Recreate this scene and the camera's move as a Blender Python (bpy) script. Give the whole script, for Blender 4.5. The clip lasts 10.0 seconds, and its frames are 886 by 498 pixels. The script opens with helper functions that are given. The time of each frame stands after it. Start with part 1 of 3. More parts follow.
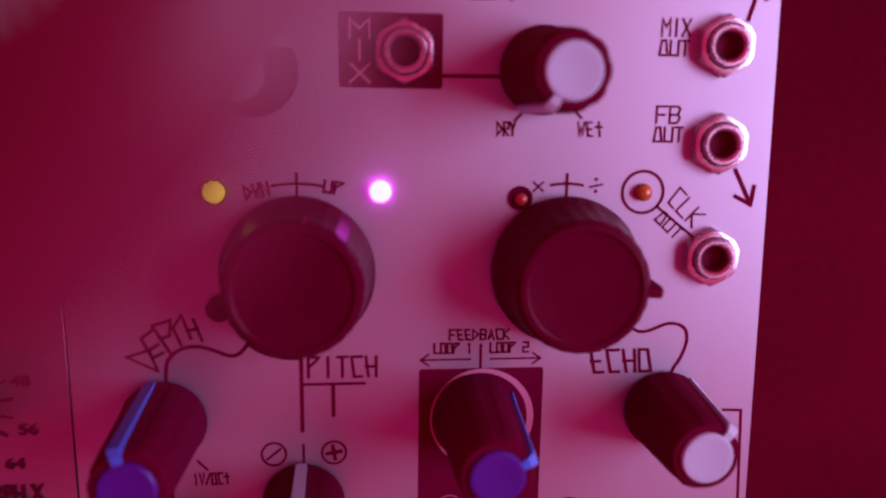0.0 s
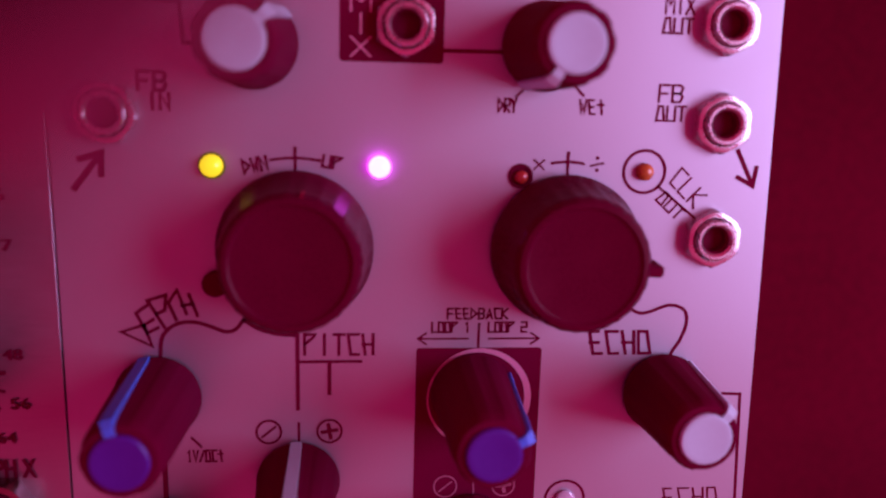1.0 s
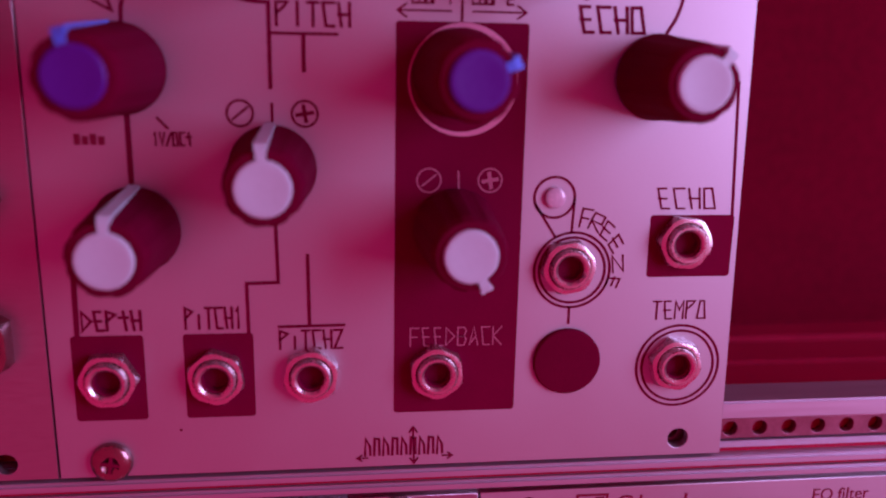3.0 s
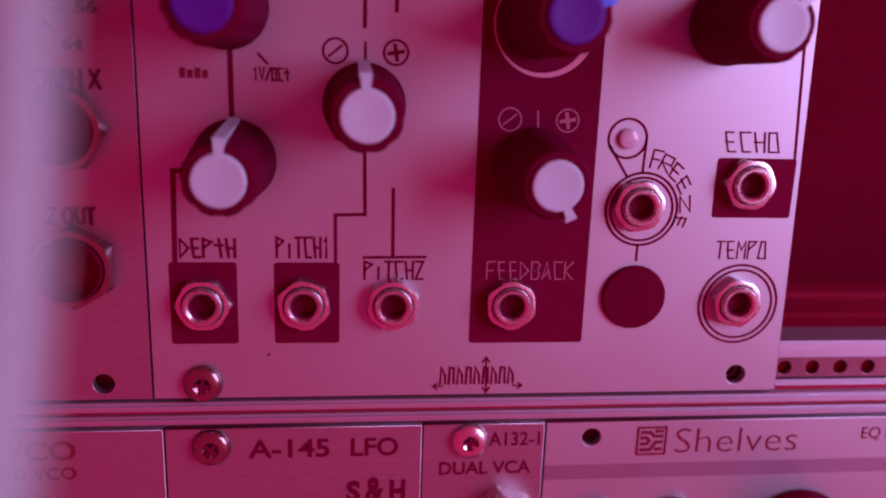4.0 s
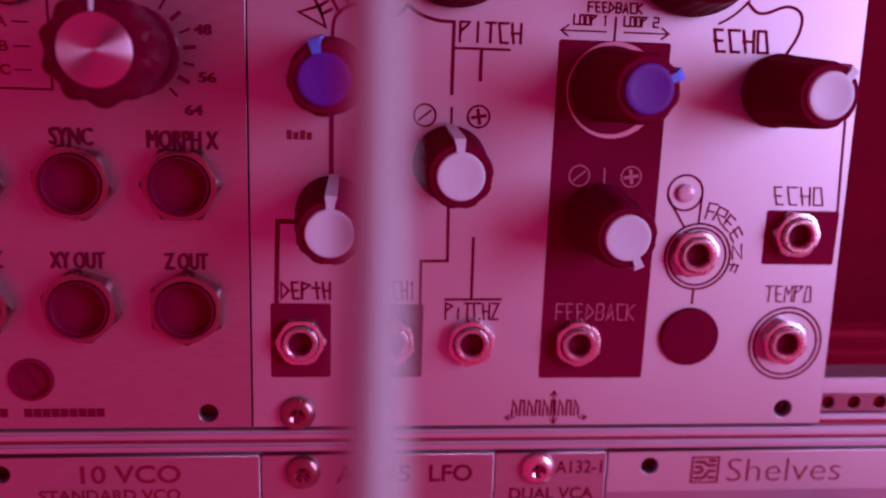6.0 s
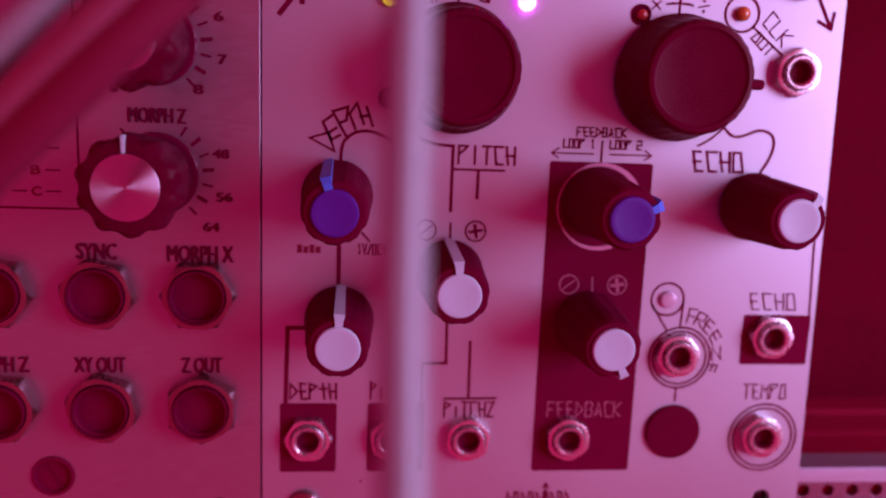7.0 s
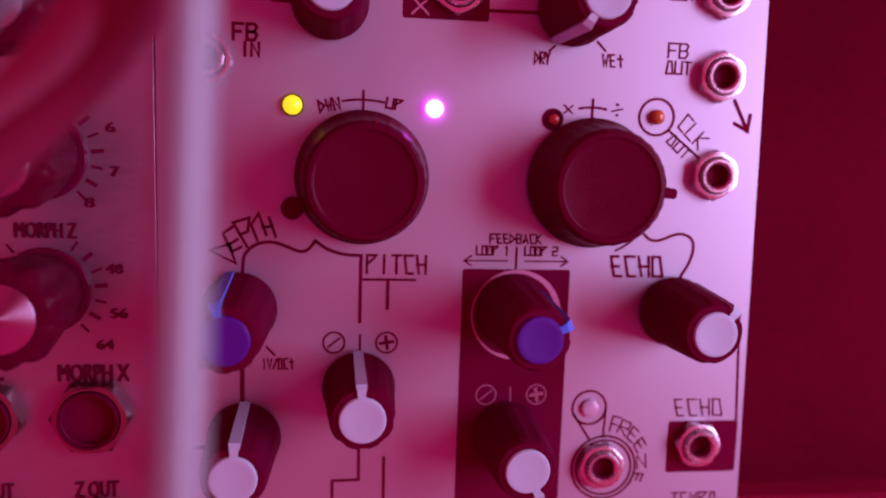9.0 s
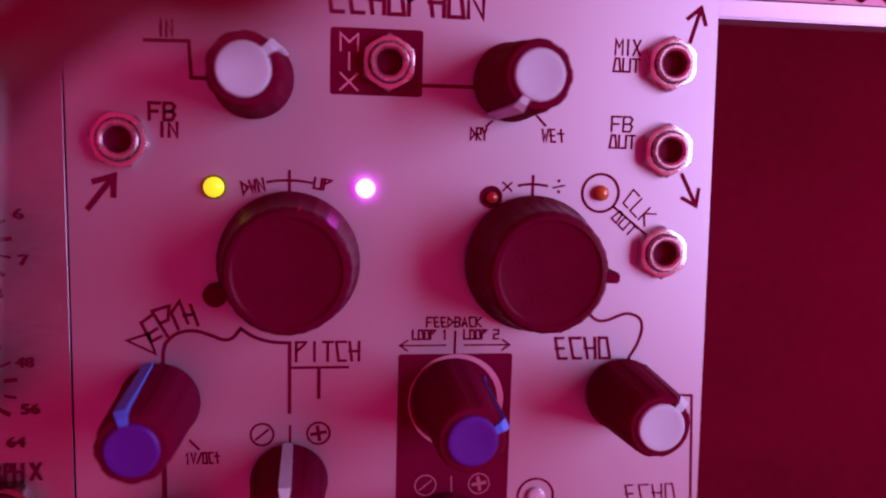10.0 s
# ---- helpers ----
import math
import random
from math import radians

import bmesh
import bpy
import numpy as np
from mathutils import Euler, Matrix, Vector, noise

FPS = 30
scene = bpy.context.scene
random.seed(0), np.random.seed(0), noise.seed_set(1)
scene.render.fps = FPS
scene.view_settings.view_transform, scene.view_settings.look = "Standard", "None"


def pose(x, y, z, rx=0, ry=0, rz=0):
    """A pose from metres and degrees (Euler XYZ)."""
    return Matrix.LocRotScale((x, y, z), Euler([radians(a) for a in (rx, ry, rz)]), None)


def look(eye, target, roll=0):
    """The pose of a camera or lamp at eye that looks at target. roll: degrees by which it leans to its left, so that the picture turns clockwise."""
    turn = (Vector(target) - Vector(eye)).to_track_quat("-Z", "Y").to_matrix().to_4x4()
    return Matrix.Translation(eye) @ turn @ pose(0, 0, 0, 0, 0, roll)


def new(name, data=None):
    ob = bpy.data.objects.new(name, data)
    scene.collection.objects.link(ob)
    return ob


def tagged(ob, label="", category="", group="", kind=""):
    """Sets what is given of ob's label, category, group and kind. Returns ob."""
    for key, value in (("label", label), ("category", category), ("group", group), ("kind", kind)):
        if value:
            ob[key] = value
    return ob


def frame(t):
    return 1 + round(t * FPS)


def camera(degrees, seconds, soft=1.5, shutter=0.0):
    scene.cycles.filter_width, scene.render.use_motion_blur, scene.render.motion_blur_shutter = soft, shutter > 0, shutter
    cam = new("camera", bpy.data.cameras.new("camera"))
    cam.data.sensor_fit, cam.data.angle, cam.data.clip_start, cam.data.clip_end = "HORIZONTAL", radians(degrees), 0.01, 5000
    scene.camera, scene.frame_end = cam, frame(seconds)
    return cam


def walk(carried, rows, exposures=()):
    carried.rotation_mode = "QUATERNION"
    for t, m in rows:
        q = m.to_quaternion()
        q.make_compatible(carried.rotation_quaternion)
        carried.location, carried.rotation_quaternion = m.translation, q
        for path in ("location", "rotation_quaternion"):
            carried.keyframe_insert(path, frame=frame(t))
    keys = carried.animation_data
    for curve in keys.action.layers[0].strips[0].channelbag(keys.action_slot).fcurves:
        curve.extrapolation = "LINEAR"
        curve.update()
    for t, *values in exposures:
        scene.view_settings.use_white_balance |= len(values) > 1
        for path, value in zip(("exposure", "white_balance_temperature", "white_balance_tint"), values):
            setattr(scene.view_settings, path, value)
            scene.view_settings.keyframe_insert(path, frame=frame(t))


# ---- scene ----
cam = camera(54.96, 10.0, soft=2.0)
PATH = [
    (0.0, (0.03998, -0.11730, 0.10886), (0.14080, 0.85608, -0.09696), 0.88),
    (0.5, (0.04090, -0.11712, 0.10711), (0.14173, 0.85769, -0.09183), 1.40),
    (1.0, (0.03992, -0.11673, 0.10591), (0.14354, 0.85568, -0.10307), 1.63),
    (1.5, (0.04165, -0.11709, 0.10030), (0.14475, 0.85268, -0.12087), 1.52),
    (2.0, (0.04427, -0.11870, 0.08460), (0.16307, 0.85299, -0.11960), 1.53),
    (2.5, (0.04487, -0.11826, 0.07473), (0.17045, 0.84631, -0.15726), 1.41),
    (3.0, (0.04131, -0.11887, 0.06446), (0.15962, 0.84370, -0.17941), 1.17),
    (3.2, (0.03858, -0.12028, 0.06404), (0.15449, 0.84144, -0.18430), 1.10),
    (4.3, (0.02764, -0.12868, 0.05511), (0.13766, 0.83275, -0.19697), 2.43),
    (4.5, (0.02713, -0.13006, 0.05461), (0.13356, 0.83291, -0.19309), 2.56),
    (5.0, (0.02442, -0.12789, 0.05465), (0.13530, 0.83676, -0.18445), 2.61),
    (5.2, (0.02347, -0.12898, 0.05407), (0.12986, 0.83536, -0.18828), 2.53),
    (6.3, (0.01614, -0.14096, 0.06675), (0.11311, 0.83268, -0.13970), 1.95),
    (6.5, (0.01570, -0.14302, 0.06880), (0.11480, 0.83192, -0.13035), 1.91),
    (7.0, (0.01514, -0.14446, 0.07801), (0.12195, 0.83207, -0.10899), 2.28),
    (7.5, (0.02021, -0.14649, 0.08476), (0.13620, 0.83262, -0.08227), 2.35),
    (8.0, (0.01868, -0.14990, 0.08170), (0.14753, 0.82910, -0.07627), 2.02),
    (8.5, (0.02415, -0.14527, 0.08617), (0.14833, 0.83550, -0.06442), 1.77),
    (9.0, (0.02653, -0.13796, 0.09003), (0.16108, 0.84213, -0.05601), 1.91),
    (9.5, (0.03242, -0.13778, 0.09160), (0.16538, 0.84521, -0.03510), 1.95),
    (10.0, (0.03585, -0.13066, 0.10024), (0.18375, 0.84986, -0.02899), 1.53),
]
walk(cam, [(t, look(eye, target, roll)) for t, eye, target, roll in PATH],
     [(0.0, -0.10), (1.5, -0.07), (3.0, -0.09), (5.0, -0.08), (6.5, 0.05), (8.0, 0.06), (10.0, 0.0)])
cam.data.dof.use_dof = True
cam.data.dof.focus_distance = 0.132
cam.data.dof.aperture_fstop = 11.5

# ---- light: red world in place of a grade; one cool lamp beside the rack ----
world = bpy.data.worlds.new("red_grade_light")
scene.world = world
world.use_nodes = True
WN = world.node_tree.nodes
WN["Background"].inputs[0].default_value = (0.66, 0.012, 0.135, 1)
WN["Background"].inputs[1].default_value = 1.0

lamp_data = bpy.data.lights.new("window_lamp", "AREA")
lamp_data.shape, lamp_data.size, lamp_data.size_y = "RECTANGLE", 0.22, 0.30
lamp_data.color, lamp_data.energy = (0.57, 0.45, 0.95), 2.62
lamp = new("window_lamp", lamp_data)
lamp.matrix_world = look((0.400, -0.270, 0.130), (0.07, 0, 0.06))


# ---- materials ----
def material(name, base, rough=0.5, metal=0.0, vary=0.12, grain=900.0, stain=60.0, bump=0.0, stretch=(1, 1, 1), spec=0.5, coat=0.0):
    """Base colour with stains and fine grain, roughness that varies, and a fine relief."""
    m = bpy.data.materials.new(name)
    m.use_nodes = True
    n, l = m.node_tree.nodes, m.node_tree.links
    b = n["Principled BSDF"]
    geo = n.new("ShaderNodeTexCoord")
    mp = n.new("ShaderNodeMapping")
    mp.inputs["Scale"].default_value = stretch
    l.new(geo.outputs["Object"], mp.inputs["Vector"])
    fine, broad = n.new("ShaderNodeTexNoise"), n.new("ShaderNodeTexNoise")
    fine.inputs["Scale"].default_value, broad.inputs["Scale"].default_value = grain, stain
    fine.inputs["Detail"].default_value = broad.inputs["Detail"].default_value = 4
    for t in (fine, broad):
        l.new(mp.outputs[0], t.inputs["Vector"])
    add = n.new("ShaderNodeMath")
    add.operation = "ADD"
    l.new(fine.outputs[0], add.inputs[0]), l.new(broad.outputs[0], add.inputs[1])
    ramp = n.new("ShaderNodeMapRange")
    ramp.inputs["From Min"].default_value, ramp.inputs["From Max"].default_value = 0.6, 1.4
    ramp.inputs["To Min"].default_value, ramp.inputs["To Max"].default_value = 1 - vary, 1 + vary
    l.new(add.outputs[0], ramp.inputs["Value"])
    mul = n.new("ShaderNodeVectorMath")
    mul.operation = "SCALE"
    mul.inputs[0].default_value = base
    l.new(ramp.outputs[0], mul.inputs["Scale"])
    l.new(mul.outputs[0], b.inputs["Base Color"])
    rr = n.new("ShaderNodeMapRange")
    rr.inputs["From Min"].default_value, rr.inputs["From Max"].default_value = 0.6, 1.4
    rr.inputs["To Min"].default_value, rr.inputs["To Max"].default_value = max(rough - 0.08, 0.02), min(rough + 0.08, 1)
    l.new(add.outputs[0], rr.inputs["Value"])
    l.new(rr.outputs[0], b.inputs["Roughness"])
    b.inputs["Metallic"].default_value = metal
    b.inputs["Specular IOR Level"].default_value = spec
    b.inputs["Coat Weight"].default_value = coat
    if bump:
        bp = n.new("ShaderNodeBump")
        bp.inputs["Strength"].default_value, bp.inputs["Distance"].default_value = bump, 0.0001
        l.new(fine.outputs[0], bp.inputs["Height"])
        l.new(bp.outputs[0], b.inputs["Normal"])
    return m


def glow(name, colour, strength):
    m = material(name, colour, 0.2)
    b = m.node_tree.nodes["Principled BSDF"]
    b.inputs["Emission Color"].default_value = (*colour, 1)
    b.inputs["Emission Strength"].default_value = strength
    return m


PANEL = material("anodised_panel", (0.46, 0.46, 0.49), 0.51, 0.92, 0.05, 2500, 25, 0.06)
# darker, redder copy: weaker light on left and lower panels put into the colour
PANEL_SHADED = material("brushed_panel_shaded", (0.38, 0.31, 0.35), 0.41, 0.90, 0.07, 1800, 25, 0.08, (0.15, 1, 1))
INK = material("printing_ink", (0.125, 0.0005, 0.026), 0.65, 0, 0.10, 3000, 200, spec=0.03)
INK_BROWN = material("brown_ink", (0.17, 0.006, 0.035), 0.6, 0, 0.15, 3000, 200, spec=0.15)
INK_PINK = material("pink_ink", (0.52, 0.21, 0.31), 0.5, 0, 0.1, 3000, 200)
INK_DIM = material("dim_pink_ink", (0.32, 0.09, 0.15), 0.5, 0, 0.15, 3000, 200)
# black plastics; the red lift of shaded black is put into their base colour
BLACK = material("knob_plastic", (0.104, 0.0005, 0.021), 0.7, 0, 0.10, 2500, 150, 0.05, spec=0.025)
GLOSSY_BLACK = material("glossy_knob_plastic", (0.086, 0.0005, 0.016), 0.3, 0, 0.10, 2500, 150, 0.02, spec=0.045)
WHITE = material("cap_plastic", (0.40, 0.56, 0.58), 0.38, 0, 0.04, 1500, 120, 0.05)
BLUE_TIP = material("bright_blue_plastic", (0.05, 0.14, 0.62), 0.4, 0, 0.08, 1500, 120)
BLUE = material("blue_plastic", (0.06, 0.006, 0.22), 0.4, 0, 0.08, 1500, 120, 0.05)
NICKEL = material("nickel_plating", (0.62, 0.56, 0.55), 0.27, 0.95, 0.06, 700, 150, 0.015)
DARK_NICKEL = material("dark_nickel", (0.28, 0.17, 0.17), 0.22, 0.95, 0.15, 700, 150, 0.02)
ALU = material("rail_aluminium", (0.47, 0.43, 0.49), 0.5, 0.85, 0.08, 1200, 60, 0.08, (0.05, 1, 1))
# dark case; red is put into the colour to lift its shaded inside
DARK = material("case_interior", (0.122, 0.0008, 0.013), 0.85, 0, 0.2, 400, 30, 0.2, spec=0.02)
# red that stands in for reddish light on the floor and in gaps
FLOOR = material("case_floor_red", (0.30, 0.003, 0.036), 0.5, 0, 0.15, 400, 30, 0.1, spec=0.12)
# redder than black, to make up in colour for shade inside the sockets
HOLE = material("lifted_socket_black", (0.145, 0.001, 0.030), 0.5, 0, 0.1, spec=0.05)
CABLE = material("clear_white_cable", (0.25, 0.30, 0.29), 0.3, 0, 0.05, 800, 60, 0.1)
CABLE_RED = material("dark_red_cable", (0.15, 0.006, 0.035), 0.45, 0, 0.1, 800, 60, 0.1)
CABLE_PINK = material("pink_cable", (0.24, 0.06, 0.11), 0.45, 0, 0.1, 800, 60, 0.1)
STRIP = material("dark_red_strip", (0.26, 0.10, 0.14), 0.45, 0.8, 0.2, 1500, 150, 0.1)
BAND = material("purple_band", (0.33, 0.25, 0.32), 0.5, 0.85, 0.05, 2000, 80)
LED_GREEN = glow("green_led", (0.80, 0.70, 0.02), 1.0)
LED_RIM = material("green_led_rim", (0.16, 0.20, 0.004), 0.3, 0, 0.1, 1200, 400, spec=0.4)
LED_PINK = glow("pink_led", (0.84, 0.07, 1.0), 14.0)
LED_RED = material("unlit_red_led", (0.32, 0.03, 0.02), 0.15, 0, 0.3, 1200, 400, spec=0.8)
LED_AMBER = material("unlit_amber_led", (0.42, 0.12, 0.02), 0.2, 0, 0.3, 1200, 400, spec=0.8)
LED_CLEAR = material("unlit_clear_led", (0.46, 0.38, 0.44), 0.15, 0, 0.2, 1200, 400, spec=0.8)

MM = 0.001


# ---- building helpers; sizes in millimetres, d is how far a point stands out of the panel ----
def V(x, z, d=0.0):
    return Vector((x * MM, -d * MM, z * MM))


def smooth(me, on=True):
    for p in me.polygons:
        p.use_smooth = on


def part(name, bm, mat, parent, label="", at=None, soft=False):
    """Links a bmesh as one mesh object under a thing or a part."""
    me = bm
    if isinstance(bm, bmesh.types.BMesh):
        bmesh.ops.recalc_face_normals(bm, faces=bm.faces)
        me = bpy.data.meshes.new(name)
        bm.to_mesh(me)
        bm.free()
    if soft:
        smooth(me)
        me.set_sharp_from_angle(angle=radians(38))
    if not me.materials:
        me.materials.append(mat)
    ob = new(name, me)
    ob.parent = parent
    if at is not None:
        ob.location = at
    if label:
        tagged(ob, label)
    return ob


def thing(name, x, z, label, category, group="", kind=""):
    ob = new(name)
    ob.location = V(x, z)
    ob.empty_display_size = 0.005
    return tagged(ob, label, category, group, kind)


def lathe(bm, profile, segs=40, wave=None, cap=True):
    """Turns (radius, height) pairs round the axis that points out of the panel. wave(angle, i) scales a radius."""
    rings = []
    for i, (r, d) in enumerate(profile):
        rings.append([bm.verts.new(V(math.cos(a) * r * (wave(a, i) if wave else 1), math.sin(a) * r * (wave(a, i) if wave else 1), d))
                      for a in (2 * math.pi * k / segs for k in range(segs))])
    for p, q in zip(rings, rings[1:]):
        for k in range(segs):
            bm.faces.new((p[k], p[(k + 1) % segs], q[(k + 1) % segs], q[k]))
    if cap:
        bm.faces.new(rings[-1])
    return rings


def block(bm, x0, x1, z0, z1, d0, d1, bevel=0.0):
    c = [bm.verts.new(V(x, z, d)) for d in (d0, d1) for x, z in ((x0, z0), (x1, z0), (x1, z1), (x0, z1))]
    faces = [bm.faces.new([c[i] for i in f]) for f in ((3, 2, 1, 0), (4, 5, 6, 7), (0, 1, 5, 4), (1, 2, 6, 5), (2, 3, 7, 6), (3, 0, 4, 7))]
    if bevel:
        bmesh.ops.bevel(bm, geom=list({e for f in faces for e in f.edges}), offset=bevel * MM, segments=2, affect="EDGES")


def ribbon(bm, pts, w, d=0.07, thick=0.05, closed=False):
    """A flat printed stroke with mitred corners along points (x, z)."""
    p = [Vector(q) for q in pts]
    n = len(p)
    rows = []
    for i in range(n):
        a = p[i] - p[i - 1] if i or closed else p[1] - p[0]
        b = p[(i + 1) % n] - p[i] if i < n - 1 or closed else p[-1] - p[-2]
        a, b = a.normalized(), b.normalized()
        na, nb = Vector((-a.y, a.x)), Vector((-b.y, b.x))
        m = na + nb
        m = m.normalized() if m.length > 0.2 else na
        k = min(1 / max(m.dot(na), 0.35), 1.9) * w / 2
        e = Vector((0, 0))
        if not closed:
            e = -a * w * 0.4 if i == 0 else b * w * 0.4 if i == n - 1 else e
        rows.append([bm.verts.new(V(*(p[i] + e + m * k * s), d - t)) for s, t in ((1, thick), (1, 0), (-1, 0), (-1, thick))])
    for i in range(n if closed else n - 1):
        q, r = rows[i], rows[(i + 1) % n]
        for j in range(3):
            bm.faces.new((q[j], q[j + 1], r[j + 1], r[j]))
    if not closed:
        bm.faces.new(rows[0]), bm.faces.new(rows[-1])


def circle(x, z, r, n=40, a0=0.0, a1=360.0):
    k = n if a1 - a0 >= 360 else n + 1
    return [(x + r * math.cos(radians(a0 + (a1 - a0) * i / n)), z + r * math.sin(radians(a0 + (a1 - a0) * i / n))) for i in range(k)]


def curve(pts, steps=8):
    """A smooth line through the points."""
    p = [Vector(q) for q in pts]
    p = [2 * p[0] - p[1]] + p + [2 * p[-1] - p[-2]]
    out = []
    for i in range(1, len(p) - 2):
        a, b, c, e = p[i - 1:i + 3]
        for k in range(steps):
            t = k / steps
            out.append(0.5 * (2 * b + (c - a) * t + (2 * a - 5 * b + 4 * c - e) * t * t + (3 * b - a - 3 * c + e) * t ** 3))
    return out + [p[-2]]


# an angular stick alphabet: strokes on a grid 4 wide and 6 high, two digits a point
GLYPHS = {"A": "002640 1133", "B": "00063645330333423000", "C": "46061040", "D": "00064300", "E": "36061040 0333", "F": "460600 0333",
          "H": "1006 4046 0343", "I": "2026", "K": "0006 4603 0340", "L": "060040", "M": "0006234640", "N": "00064046", "O": "0006364000",
          "P": "0006463503", "p": "00064503", "R": "000646430340", "T": "0646 2620", "U": "06004046", "V": "062046", "W": "0610243046", "X": "0046 0640",
          "Y": "0623 462320", "Z": "06460040", "1": "152620", "2": "064643030040", "/": "0046", "^": "0016364000", "t": "2630 0444",
          "0": "0016464000", "i": "2024"}


def lettering(text, x0, z0, x1, z1, w=0.32, mat=None, parent=None, angle=0.0, gap=0.28, lean=0.0):
    """A word in the stick alphabet between two corners, turned about its lower left corner."""
    bm = bmesh.new()
    n = len(text)
    step = (x1 - x0) / (n - gap)
    sx, sz = step * (1 - gap) / 4, (z1 - z0) / 6
    ca, sa = math.cos(radians(angle)), math.sin(radians(angle))
    for i, ch in enumerate(text):
        for j, line in enumerate(GLYPHS.get(ch, "").split()):
            pts = []
            for k in range(0, len(line) - 1, 2):
                u, v = i * step + int(line[k]) * sx + lean * int(line[k + 1]) * sz, int(line[k + 1]) * sz
                pts.append((x0 + u * ca - v * sa, z0 + u * sa + v * ca))
            closed = len(pts) > 3 and pts[0] == pts[-1]
            ribbon(bm, pts[:-1] if closed else pts, w, 0.07 + 0.012 * j, closed=closed)
    return part("lettering", bm, mat or INK, parent)


def curve_mesh(data, name):
    """The mesh of a curve or text datablock."""
    ob = bpy.data.objects.new(name, data)
    scene.collection.objects.link(ob)
    bpy.context.view_layer.update()
    me = bpy.data.meshes.new_from_object(ob.evaluated_get(bpy.context.evaluated_depsgraph_get()))
    me.name = name
    me.materials.clear()
    bpy.data.objects.remove(ob)
    return me


def print_text(text, x0, z0, x1, z1, mat, parent, bold=0.0, d=0.02):
    """A word in the built-in font, fitted between two corners."""
    data = bpy.data.curves.new("lettering", "FONT")
    data.body, data.size, data.extrude, data.offset, data.resolution_u = text, 1.0, 0.01, bold, 3
    me = curve_mesh(data, "lettering")
    co = np.array([v.co[:] for v in me.vertices])
    lo, hi = co.min(0), co.max(0)
    for v, c in zip(me.vertices, co):
        u = (c - lo) / (hi - lo)
        v.co = V(x0 + u[0] * (x1 - x0), z0 + u[1] * (z1 - z0), d + 0.05 * u[2])
    return part("lettering", me, mat, parent)


def plate(name, x0, x1, z0, z1, holes, mat, parent, label="", thick=1.6, taper=0.0):
    """A panel with round holes, its front face at d = 0."""
    data = bpy.data.curves.new(name, "CURVE")
    data.dimensions, data.fill_mode, data.extrude, data.bevel_depth, data.bevel_resolution = "2D", "BOTH", thick / 2 - 0.12, 0.12, 1
    loops = [[(x0 + .12, z0 + .12), (x1 - .12, z0 + .12), (x1 - taper - .12, z1 - .12), (x0 + .12, z1 - .12)]] + [circle(x, z, r + .12, 28) for x, z, r in holes]
    for pts in loops:
        s = data.splines.new("POLY")
        s.points.add(len(pts) - 1)
        s.use_cyclic_u = True
        for q, c in zip(s.points, pts):
            q.co = (c[0], c[1], 0, 1)
    me = curve_mesh(data, name)
    for v in me.vertices:
        v.co = V(v.co.x, v.co.y, v.co.z - thick / 2)
    bm = bmesh.new()
    bm.from_mesh(me)
    bmesh.ops.remove_doubles(bm, verts=bm.verts, dist=2e-6)
    bm.to_mesh(me)
    bm.free()
    return part(name, me, mat, parent, label)


# ---- parts that repeat ----
def jack(parent, x, z, turn=0.0, r=3.75, high=1.9, bore=2.0, barrel=2.95, label="nickel jack socket with hexagonal nut", mat=None, inner=None, slope=0.45):
    """Hexagonal nut with chamfered corners round a threaded barrel with a black bore."""
    mat = mat or NICKEL
    bm = bmesh.new()
    flat = r

    def hexr(a, _):
        b = (a + radians(turn)) % (math.pi / 3) - math.pi / 6
        return 1 / math.cos(b)
    n = 48
    prof = [(flat, 0.0, 0), (flat, high - 0.1 - slope, 0), (flat, high - 0.25 * slope, 1), (flat * 0.93, high, 2), (barrel + 0.25, high, 2), (barrel + 0.1, high - 0.25, 2)]
    rings = []
    for rr, d, mode in prof:
        ring = []
        for k in range(n):
            a = 2 * math.pi * k / n
            h = hexr(a, 0)
            q = rr * h if mode == 0 else min(rr * h, flat * 1.045) if mode == 1 else rr
            ring.append(bm.verts.new(V(math.cos(a) * q, math.sin(a) * q, d)))
        rings.append(ring)
    for p, q in zip(rings, rings[1:]):
        for k in range(n):
            bm.faces.new((p[k], p[(k + 1) % n], q[(k + 1) % n], q[k]))
    ob = part("jack_socket", bm, mat, parent, label, V(x, z), soft=True)
    bm = bmesh.new()
    lathe(bm, [(barrel, 0), (barrel, high + 0.5), (barrel - 0.25, high + 0.85), (bore + 0.35, high + 0.85), (bore, high + 0.5), (bore, -3.0)], 36, cap=False)
    part("barrel", bm, inner or mat, ob, soft=True)
    # floor set shallow to catch light that a deep bore would lose
    bm = bmesh.new()
    lathe(bm, [(bore - 0.02, high + 0.1), (bore - 0.2, high - 0.1), (bore - 0.25, high - 1.5), (0.2, high - 1.6)], 24)
    part("bore", bm, HOLE, ob, "shallow dark red floor of the socket bore")
    return ob


